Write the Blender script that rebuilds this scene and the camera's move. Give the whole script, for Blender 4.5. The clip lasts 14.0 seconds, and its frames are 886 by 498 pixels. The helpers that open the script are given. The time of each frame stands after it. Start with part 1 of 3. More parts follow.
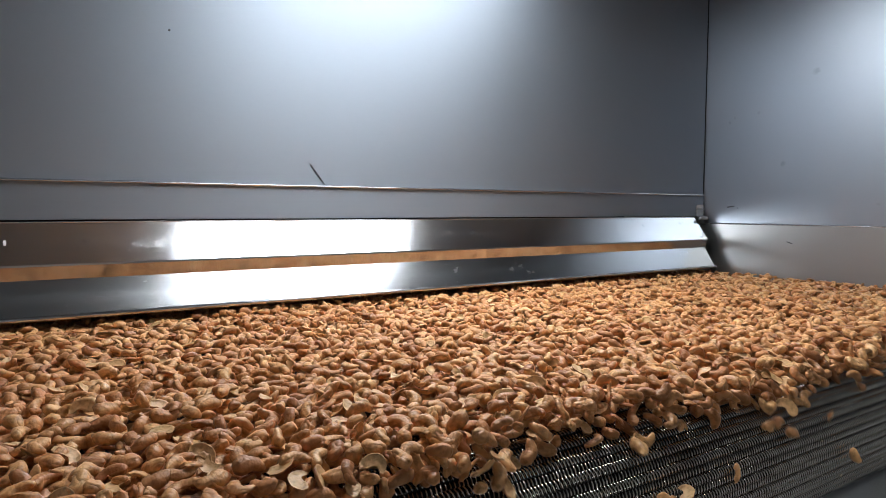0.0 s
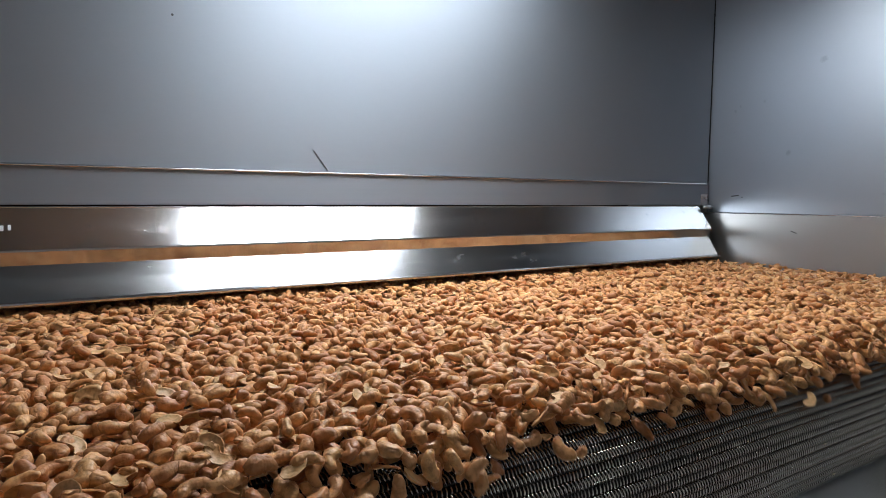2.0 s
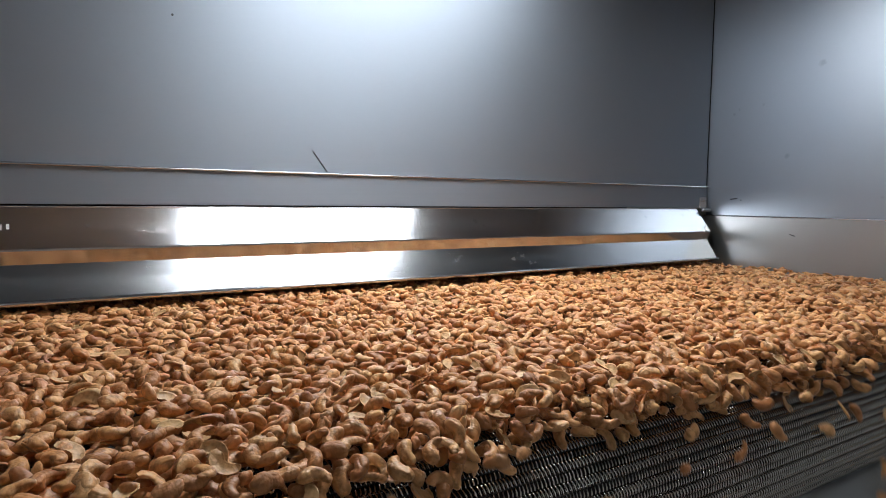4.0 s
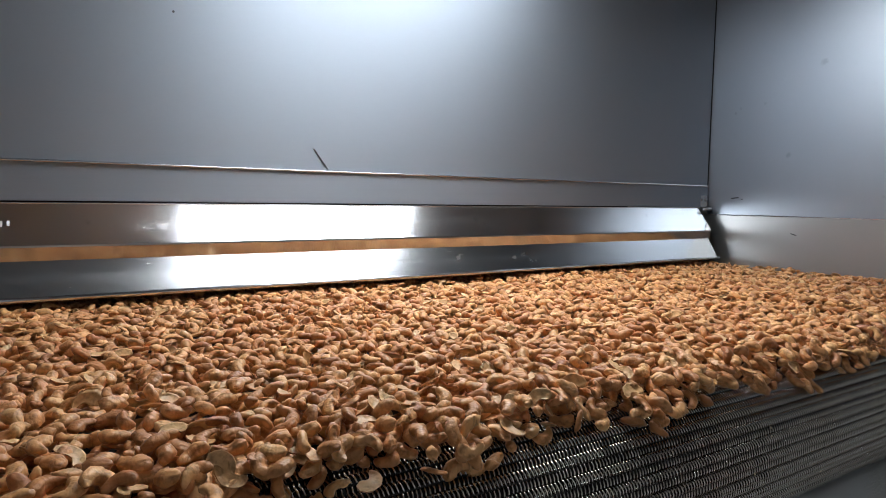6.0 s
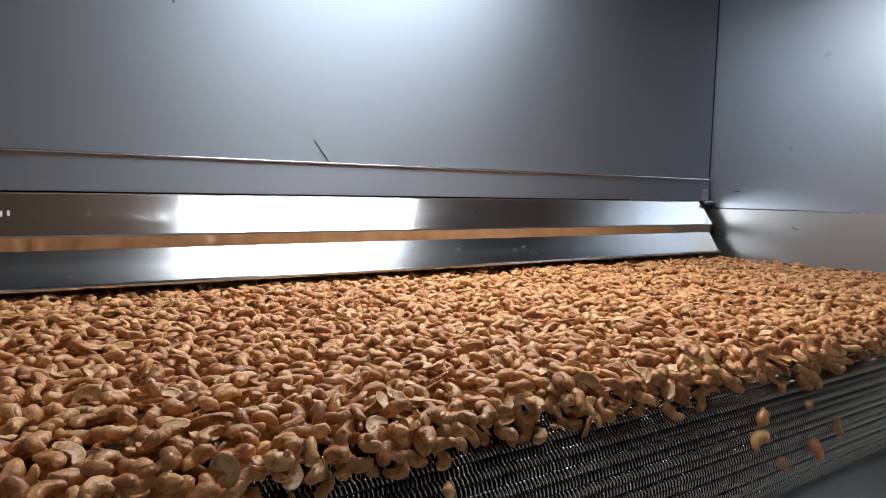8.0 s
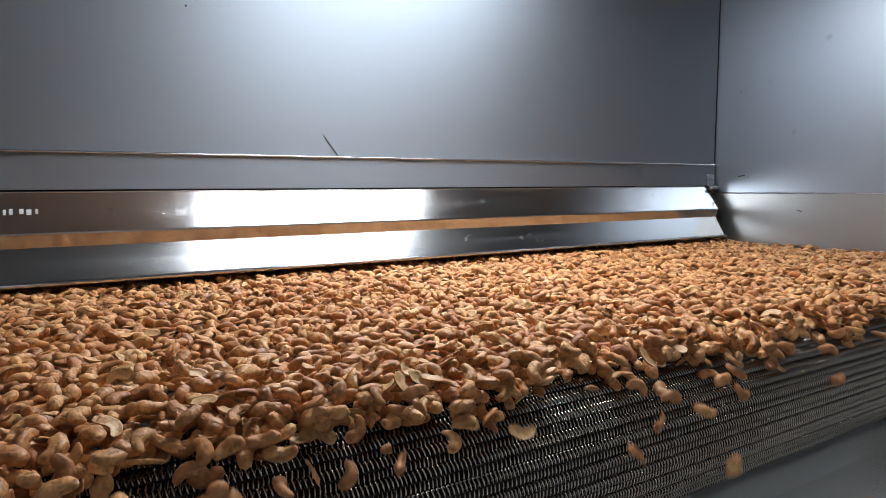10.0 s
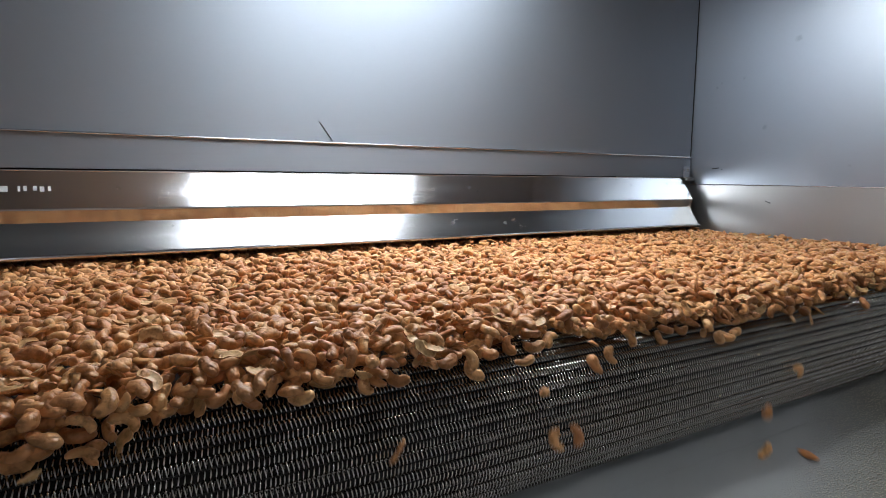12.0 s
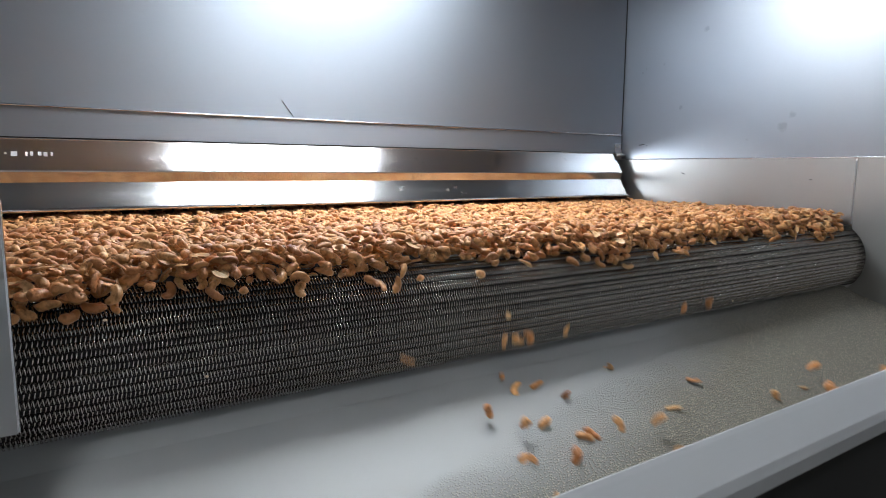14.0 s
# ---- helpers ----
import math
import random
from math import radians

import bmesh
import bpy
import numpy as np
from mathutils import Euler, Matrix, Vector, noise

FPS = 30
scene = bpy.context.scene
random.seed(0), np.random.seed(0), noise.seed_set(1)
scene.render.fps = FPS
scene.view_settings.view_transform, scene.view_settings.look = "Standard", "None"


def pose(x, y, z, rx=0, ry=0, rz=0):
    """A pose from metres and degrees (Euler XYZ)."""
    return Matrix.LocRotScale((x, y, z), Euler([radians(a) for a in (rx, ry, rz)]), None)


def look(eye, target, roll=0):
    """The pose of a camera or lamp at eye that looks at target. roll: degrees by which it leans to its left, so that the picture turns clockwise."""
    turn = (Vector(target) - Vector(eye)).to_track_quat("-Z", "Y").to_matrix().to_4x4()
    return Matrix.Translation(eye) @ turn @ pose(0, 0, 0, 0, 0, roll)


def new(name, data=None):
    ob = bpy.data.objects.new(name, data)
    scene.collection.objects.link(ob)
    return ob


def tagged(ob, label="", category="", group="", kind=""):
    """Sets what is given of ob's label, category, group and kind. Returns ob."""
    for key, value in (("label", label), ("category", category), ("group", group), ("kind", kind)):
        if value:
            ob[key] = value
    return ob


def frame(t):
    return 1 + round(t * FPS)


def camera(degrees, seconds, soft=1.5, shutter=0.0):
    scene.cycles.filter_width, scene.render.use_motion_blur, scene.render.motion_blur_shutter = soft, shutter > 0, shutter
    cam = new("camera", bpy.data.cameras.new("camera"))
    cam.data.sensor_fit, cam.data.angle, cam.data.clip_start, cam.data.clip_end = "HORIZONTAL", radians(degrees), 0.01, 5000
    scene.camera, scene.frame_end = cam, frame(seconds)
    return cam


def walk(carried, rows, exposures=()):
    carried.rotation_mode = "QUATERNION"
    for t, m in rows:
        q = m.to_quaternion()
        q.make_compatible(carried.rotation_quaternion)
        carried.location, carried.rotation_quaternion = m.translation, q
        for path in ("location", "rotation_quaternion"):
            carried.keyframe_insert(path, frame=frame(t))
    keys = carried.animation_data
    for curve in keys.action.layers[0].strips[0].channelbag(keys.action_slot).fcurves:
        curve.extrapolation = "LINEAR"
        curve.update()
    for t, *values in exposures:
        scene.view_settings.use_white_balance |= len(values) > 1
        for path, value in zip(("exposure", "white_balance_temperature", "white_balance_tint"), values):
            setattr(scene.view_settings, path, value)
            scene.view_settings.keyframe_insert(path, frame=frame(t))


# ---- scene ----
cam = camera(71.80, 14.0, soft=0.6, shutter=0.25)
PATH = [
    (0.0, (-1.7352, -1.2152, 0.2228), (-1.099, -0.2005, 0.1471), 0.08),
    (0.5, (-1.7365, -1.2159, 0.2211), (-1.1027, -0.2001, 0.1412), 0.12),
    (1.0, (-1.7367, -1.2169, 0.2217), (-1.1032, -0.2013, 0.1371), 0.24),
    (1.5, (-1.7354, -1.2179, 0.2211), (-1.1007, -0.2038, 0.1273), 0.31),
    (2.0, (-1.7351, -1.2161, 0.2208), (-1.1051, -0.1995, 0.1222), 0.39),
    (2.5, (-1.7353, -1.2164, 0.2198), (-1.1074, -0.1985, 0.1221), 0.33),
    (3.0, (-1.7362, -1.216, 0.2191), (-1.107, -0.1985, 0.1254), 0.42),
    (5.5, (-1.7352, -1.2144, 0.2156), (-1.1009, -0.2, 0.122), 0.72),
    (6.0, (-1.7354, -1.2143, 0.2153), (-1.1038, -0.1984, 0.1205), 0.78),
    (6.5, (-1.7355, -1.2143, 0.2148), (-1.1034, -0.199, 0.1169), 0.77),
    (7.0, (-1.7347, -1.2162, 0.2149), (-1.1022, -0.2014, 0.1138), 0.86),
    (7.5, (-1.7337, -1.2154, 0.2142), (-1.1011, -0.2004, 0.1156), 0.8),
    (8.0, (-1.7336, -1.2145, 0.2124), (-1.1043, -0.1984, 0.1049), 1.0),
    (10.5, (-1.7529, -1.2696, 0.2011), (-1.1506, -0.2388, 0.0795), -0.53),
    (11.0, (-1.7662, -1.2772, 0.1988), (-1.1558, -0.2536, 0.0585), 0.13),
    (11.5, (-1.779, -1.2917, 0.2), (-1.1534, -0.2778, 0.0564), 0.23),
    (12.0, (-1.7898, -1.325, 0.1974), (-1.1614, -0.3123, 0.0576), 0.61),
    (12.5, (-1.8054, -1.4002, 0.1967), (-1.198, -0.3737, 0.0648), 1.33),
    (13.0, (-1.8237, -1.4854, 0.1857), (-1.2228, -0.4549, 0.0553), 1.31),
    (13.2, (-1.8291, -1.5127, 0.1788), (-1.2167, -0.4898, 0.042), 1.27),
    (13.5, (-1.8333, -1.5477, 0.1664), (-1.2097, -0.5326, 0.0226), 0.97),
    (14.0, (-1.8282, -1.5923, 0.1456), (-1.1796, -0.595, -0.0114), 0.4),
]
walk(cam, [(t, look(eye, target, roll)) for t, eye, target, roll in PATH],
     exposures=[(0, -0.1), (3, -0.1), (8, -0.05), (11, 0.08), (12.5, 0.15), (13.2, 0.28), (14, 0.52)])

# ---- light ----
LAMP = 14.0
world = bpy.data.worlds.new("world")
world.use_nodes = True
world.node_tree.nodes["Background"].inputs[0].default_value = (0.55, 0.6, 0.65, 1)
world.node_tree.nodes["Background"].inputs[1].default_value = 0.015
scene.world = world
scene.view_settings.exposure = 0.0

# ---- plan, in metres: x along the back wall, y away from the camera, z = 0 on the belt ----
SPEED = 0.0091            # belt, metres a second
ROLL_Y, ROLL_R = -0.752, 0.09
LEFT_X, RIGHT_X = -2.06, 0.10
HOOD_TOP = 0.96
SECONDS = 14.0


# ---- materials ----
def nodes_of(name):
    m = bpy.data.materials.new(name)
    m.use_nodes = True
    nt = m.node_tree
    return m, nt, nt.nodes["Principled BSDF"]


def add(nt, kind, **values):
    n = nt.nodes.new(kind)
    for key, value in values.items():
        if key in n.inputs:
            n.inputs[key].default_value = value
    return n


def ramp(nt, source, a, b, ca, cb):
    r = nt.nodes.new("ShaderNodeValToRGB")
    r.color_ramp.elements[0].position, r.color_ramp.elements[1].position = a, b
    r.color_ramp.elements[0].color, r.color_ramp.elements[1].color = (*ca, 1), (*cb, 1)
    nt.links.new(source, r.inputs[0])
    return r.outputs[0]


def mixed(nt, fac, a, b, mode="MIX"):
    n = nt.nodes.new("ShaderNodeMix")
    n.data_type, n.blend_type = "RGBA", mode
    for sock, value in ((n.inputs[0], fac), (n.inputs[6], a), (n.inputs[7], b)):
        if isinstance(value, (int, float)):
            sock.default_value = value
        elif isinstance(value, tuple):
            sock.default_value = (*value, 1)
        else:
            nt.links.new(value, sock)
    return n.outputs[2]


def number(nt, op, a, b):
    n = nt.nodes.new("ShaderNodeMath")
    n.operation = op
    for sock, value in ((n.inputs[0], a), (n.inputs[1], b)):
        if isinstance(value, (int, float)):
            sock.default_value = value
        else:
            nt.links.new(value, sock)
    return n.outputs[0]


def place(nt, scale=(1, 1, 1)):
    co = nt.nodes.new("ShaderNodeTexCoord")
    mp = nt.nodes.new("ShaderNodeMapping")
    mp.inputs["Scale"].default_value = scale
    nt.links.new(co.outputs["Object"], mp.inputs[0])
    return mp.outputs[0]


def noise_at(nt, scale, stretch=(1, 1, 1), detail=4, rough=0.55):
    n = add(nt, "ShaderNodeTexNoise", Scale=scale, Detail=detail, Roughness=rough)
    nt.links.new(place(nt, stretch), n.inputs["Vector"])
    return n.outputs["Fac"]


def bumped(nt, bsdf, height, strength, distance):
    b = add(nt, "ShaderNodeBump", Strength=strength, Distance=distance)
    nt.links.new(height, b.inputs["Height"])
    nt.links.new(b.outputs[0], bsdf.inputs["Normal"])


def steel(name, colour, rough, spread=0.06, metal=1.0, aniso=0.0, turn=0.25, axis="Z", grain=(2, 60, 60), grain_h=0.04, smear=0.5, spots=(), prints=0.0, coat=0.0):
    m, nt, bsdf = nodes_of(name)
    bsdf.inputs["Metallic"].default_value = metal
    bsdf.inputs["Coat Weight"].default_value = coat
    bsdf.inputs["Coat Roughness"].default_value = 0.20
    big = noise_at(nt, 3.0, detail=3)
    fine = noise_at(nt, 14.0, grain, detail=3)
    col = mixed(nt, ramp(nt, big, 0.35, 0.7, (0, 0, 0), (1, 1, 1)), tuple(c * (1 - 0.08 * smear) for c in colour), colour)
    nt.links.new(col, bsdf.inputs["Base Color"])
    r = number(nt, "ADD", rough - spread, number(nt, "MULTIPLY", big, spread * 1.4))
    r = number(nt, "ADD", r, number(nt, "MULTIPLY", fine, spread * 0.8))
    if prints:
        # dried wipe marks and finger prints
        blot = ramp(nt, noise_at(nt, 22.0, (0.6, 1, 1), detail=6, rough=0.7), 0.60, 0.74, (0, 0, 0), (1, 1, 1))
        r = number(nt, "ADD", r, number(nt, "MULTIPLY", blot, prints))
    for x, y, z, size in spots:
        far = nt.nodes.new("ShaderNodeVectorMath")
        far.operation = "DISTANCE"
        nt.links.new(place(nt), far.inputs[0])
        far.inputs[1].default_value = (x, y, z)
        d = number(nt, "ADD", number(nt, "DIVIDE", far.outputs["Value"], size), number(nt, "MULTIPLY", noise_at(nt, 60.0), 0.8))
        mark = ramp(nt, d, 0.75, 1.4, (1, 1, 1), (0, 0, 0))
        r = number(nt, "ADD", r, number(nt, "MULTIPLY", mark, 0.10))
        col = mixed(nt, number(nt, "MULTIPLY", mark, 0.35), col, tuple(0.55 * c for c in colour))
        nt.links.new(col, bsdf.inputs["Base Color"])
    nt.links.new(r, bsdf.inputs["Roughness"])
    if aniso:
        bsdf.inputs["Anisotropic"].default_value = aniso
        bsdf.inputs["Anisotropic Rotation"].default_value = turn
        tan = nt.nodes.new("ShaderNodeTangent")
        tan.direction_type, tan.axis = "RADIAL", axis
        nt.links.new(tan.outputs[0], bsdf.inputs["Tangent"])
    if grain_h:
        bumped(nt, bsdf, fine, grain_h, 0.001)
    return m


def nut_material(name, pale):
    m, nt, bsdf = nodes_of(name)
    geo = nt.nodes.new("ShaderNodeNewGeometry")
    info = nt.nodes.new("ShaderNodeObjectInfo")
    each = number(nt, "FRACT", number(nt, "ADD", geo.outputs["Random Per Island"], info.outputs["Random"]), 0)
    each2 = number(nt, "FRACT", number(nt, "MULTIPLY", each, 17.3), 0)
    patch = noise_at(nt, 160.0, detail=4)
    if pale:
        base = mixed(nt, each, (0.80, 0.51, 0.25), (0.74, 0.42, 0.18))
        spot = mixed(nt, ramp(nt, patch, 0.5, 0.75, (0, 0, 0), (1, 1, 1)), base, (0.46, 0.24, 0.09))
    else:
        base = mixed(nt, each, (0.66, 0.272, 0.100), (0.94, 0.525, 0.222))
        base = mixed(nt, ramp(nt, each2, 0.7, 1.0, (0, 0, 0), (0.75, 0.75, 0.75)), base, (0.36, 0.115, 0.04))
        spot = mixed(nt, ramp(nt, patch, 0.48, 0.72, (0, 0, 0), (0.8, 0.8, 0.8)), base, (0.38, 0.145, 0.045))
    # wrinkles: thin dark creases in the roasted skin
    swell = number(nt, "ABSOLUTE", number(nt, "SUBTRACT", noise_at(nt, 62.0, detail=1, rough=0.5), 0.5), 0)
    crease = ramp(nt, swell, 0.0, 0.10, (1, 1, 1), (0, 0, 0))
    spot = mixed(nt, number(nt, "MULTIPLY", crease, 0.06 if pale else 0.16), spot, (0.30, 0.10, 0.03))
    nt.links.new(spot, bsdf.inputs["Base Color"])
    bsdf.inputs["Roughness"].default_value = 0.42
    bsdf.inputs["Specular IOR Level"].default_value = 0.5
    bsdf.inputs["Subsurface Weight"].default_value = 0.0
    fine = noise_at(nt, 260.0, (1, 0.45, 1), detail=3, rough=0.5)
    dents = noise_at(nt, 120.0, detail=2)
    height = number(nt, "ADD", number(nt, "MULTIPLY", fine, 0.35), dents)
    height = number(nt, "SUBTRACT", height, number(nt, "MULTIPLY", crease, 0.30))
    bumped(nt, bsdf, height, 1.0, 0.0010 if pale else 0.0017)
    return m


def crumb_material():
    m, nt, bsdf = nodes_of("nut_crumb")
    each = nt.nodes.new("ShaderNodeNewGeometry").outputs["Random Per Island"]
    col = mixed(nt, each, (0.06, 0.045, 0.03), (0.72, 0.60, 0.42))
    nt.links.new(col, bsdf.inputs["Base Color"])
    bsdf.inputs["Roughness"].default_value = 0.5
    return m


def chute_material():
    """Dull steel with a gritty film of crumbs and oil over a part of it."""
    m, nt, bsdf = nodes_of("chute_steel")
    big = noise_at(nt, 4.0, detail=4)
    cells = add(nt, "ShaderNodeTexVoronoi", Scale=310.0, Randomness=1.0)
    nt.links.new(place(nt), cells.inputs["Vector"])
    grit = ramp(nt, cells.outputs["Distance"], 0.22, 0.50, (1, 1, 1), (0, 0, 0))
    co = nt.nodes.new("ShaderNodeSeparateXYZ")
    nt.links.new(place(nt), co.inputs[0])
    reach = number(nt, "ADD", number(nt, "MULTIPLY", co.outputs["X"], 0.26), number(nt, "MULTIPLY", co.outputs["Y"], -0.82))
    film = ramp(nt, number(nt, "ADD", reach, number(nt, "MULTIPLY", big, 0.16)), 0.54, 0.66, (0, 0, 0), (1, 1, 1))
    grain = number(nt, "MULTIPLY", film, ramp(nt, grit, 0.25, 0.75, (0, 0, 0), (1, 1, 1)))
    clean = mixed(nt, big, (0.35, 0.36, 0.36), (0.43, 0.445, 0.45))
    col = mixed(nt, number(nt, "MULTIPLY", film, 0.9), clean, (0.17, 0.155, 0.125))
    col = mixed(nt, number(nt, "MULTIPLY", grain, 0.75), col, (0.74, 0.67, 0.53))
    nt.links.new(col, bsdf.inputs["Base Color"])
    bsdf.inputs["Metallic"].default_value = 0.1
    r = number(nt, "ADD", 0.46, number(nt, "MULTIPLY", big, 0.2))
    nt.links.new(number(nt, "ADD", r, number(nt, "MULTIPLY", grain, 0.2)), bsdf.inputs["Roughness"])
    bumped(nt, bsdf, number(nt, "MULTIPLY", grit, film), 1.0, 0.005)
    return m


def plain(name, colour, rough, metal=0.0, vary=0.12, scale=20.0, bump=0.0):
    m, nt, bsdf = nodes_of(name)
    n = noise_at(nt, scale, detail=5)
    nt.links.new(mixed(nt, n, tuple(c * (1 - vary) for c in colour), tuple(c * (1 + vary) for c in colour)), bsdf.inputs["Base Color"])
    bsdf.inputs["Roughness"].default_value = rough
    bsdf.inputs["Metallic"].default_value = metal
    if bump:
        bumped(nt, bsdf, n, bump, 0.002)
    return m


def glow(name, colour, strength):
    m, nt, bsdf = nodes_of(name)
    bsdf.inputs["Base Color"].default_value = (0.8, 0.8, 0.8, 1)
    bsdf.inputs["Emission Color"].default_value = (*colour, 1)
    bsdf.inputs["Emission Strength"].default_value = strength
    return m


WALL = steel("wall_steel", (0.37, 0.407, 0.46), 0.68, 0.05, aniso=0.40, grain_h=0.008)
SIDE = steel("side_steel", (0.43, 0.465, 0.52), 0.40, 0.05, spots=((0, -0.173, 0.509, 0.014), (0, -0.083, 0.490, 0.012), (0, -0.098, 0.502, 0.012), (0, -0.081, 0.428, 0.012), (0, -0.249, 0.356, 0.018), (0, -0.285, 0.366, 0.008), (0, -0.60, 0.275, 0.030), (0, -0.625, 0.305, 0.022), (0, -0.492, 0.24, 0.014), (0, -0.792, 0.221, 0.006), (0, -0.33, 0.60, 0.02)))
GUARD = steel("guide_steel", (0.47, 0.47, 0.465), 0.40, 0.08, aniso=0.3)
LIP = steel("lip_steel", (0.70, 0.73, 0.77), 0.42, 0.08, metal=0.25)
COVER = steel("cover_steel", (0.52, 0.52, 0.52), 0.36, 0.08)
MIRROR = steel("polished_steel", (0.66, 0.67, 0.69), 0.15, 0.04, aniso=0.3, grain_h=0.015, prints=0.16, spots=((-0.905, -0.022, -0.030, 0.016), (-0.97, -0.022, -0.028, 0.009), (-0.885, -0.030, -0.040, 0.009), (-1.70, -0.024, -0.030, 0.010), (-0.30, -0.020, -0.020, 0.012), (-0.13, -0.016, -0.016, 0.010)))
# darker, rougher copy of MIRROR: the lower face's weaker lamp reflection, put into colour
DULL = steel("dim_polished_steel", (0.52, 0.53, 0.55), 0.22, 0.05, aniso=0.3, grain_h=0.015, prints=0.1)
EDGE = steel("edge_steel", (0.72, 0.73, 0.75), 0.25, 0.04)
CHUTE = chute_material()
WIRE = steel("wire_steel", (0.58, 0.55, 0.515), 0.17, 0.05, grain=(1, 1, 1), grain_h=0.0)
# near-black: shade inside gaps and recesses put into the colour
DARK = plain("shade_black", (0.015, 0.015, 0.015), 0.7, 0.0)
ROOM = plain("room_paint", (0.62, 0.61, 0.59), 0.8, scale=2.0)
FLOOR = plain("room_floor", (0.22, 0.21, 0.20), 0.6, scale=3.0)
NUT = nut_material("roasted_nut", False)
SPLIT = nut_material("split_nut_face", True)
LIGHT = glow("lamp_glow", (0.90, 0.96, 1.0), LAMP)
ROOM_LIGHT = glow("room_lamp_glow", (0.92, 0.96, 1.0), 60.0)
INK = plain("pale_ink", (0.62, 0.66, 0.70), 0.6)
SCRATCH = plain("dark_scratch", (0.05, 0.05, 0.055), 0.6)
CRUMB = crumb_material()


# ---- building helpers ----
def finish(bm, name, material, smooth=False):
    me = bpy.data.meshes.new(name)
    bm.normal_update()
    bm.to_mesh(me)
    bm.free()
    for m in material if isinstance(material, (list, tuple)) else [material]:
        me.materials.append(m)
    if smooth:
        me.polygons.foreach_set("use_smooth", [True] * len(me.polygons))
    return me


def part(name, bm, material, parent=None, label="", smooth=False):
    ob = new(name, bm if isinstance(bm, bpy.types.Mesh) else finish(bm, name, material, smooth))
    if parent:
        ob.parent = parent
    if label:
        tagged(ob, label)
    return ob


def empty(name, at=(0, 0, 0)):
    ob = new(name)
    ob.location = at
    return ob


def box(x0, x1, y0, y1, z0, z1, bevel=0.0, segments=2, bm=None):
    b = bmesh.new()
    bmesh.ops.create_cube(b, size=1, matrix=Matrix.Translation(((x0 + x1) / 2, (y0 + y1) / 2, (z0 + z1) / 2)) @ Matrix.Diagonal((x1 - x0, y1 - y0, z1 - z0, 1)))
    if bevel:
        bmesh.ops.bevel(b, geom=b.edges[:], offset=bevel, segments=segments, affect="EDGES", profile=0.5)
    if bm is None:
        return b
    me = bpy.data.meshes.new("tmp")
    b.to_mesh(me)
    b.free()
    bm.from_mesh(me)
    bpy.data.meshes.remove(me)
    return bm


def rod(p, q, r, sides=12, bm=None):
    bm = bm or bmesh.new()
    p, q = Vector(p), Vector(q)
    m = Matrix.Translation((p + q) / 2) @ (q - p).to_track_quat("Z", "Y").to_matrix().to_4x4()
    bmesh.ops.create_cone(bm, cap_ends=True, segments=sides, radius1=r, radius2=r, depth=(q - p).length, matrix=m)
    return bm


def profile(points, x0, x1, thick):
    """A folded sheet: a line of (y, z) points drawn along x, with thickness."""
    bm = bmesh.new()
    pts = [Vector((0, y, z)) for y, z in points]
    offs = []
    for i, p in enumerate(pts):
        d = Vector((0, 0, 0))
        if i:
            d += (p - pts[i - 1]).normalized()
        if i < len(pts) - 1:
            d += (pts[i + 1] - p).normalized()
        d.normalize()
        offs.append(p + Vector((0, -d.z, d.y)) * -thick)
    ring = pts + offs[::-1]
    a = [bm.verts.new((x0, p.y, p.z)) for p in ring]
    b = [bm.verts.new((x1, p.y, p.z)) for p in ring]
    n = len(ring)
    for i in range(n):
        bm.faces.new((a[i], a[(i + 1) % n], b[(i + 1) % n], b[i]))
    k = len(pts)
    for i in range(k - 1):
        bm.faces.new((a[i + 1], a[i], a[n - 1 - i], a[n - 2 - i]))
        bm.faces.new((b[i], b[i + 1], b[n - 2 - i], b[n - 1 - i]))
    bmesh.ops.recalc_face_normals(bm, faces=bm.faces[:])
    return bm


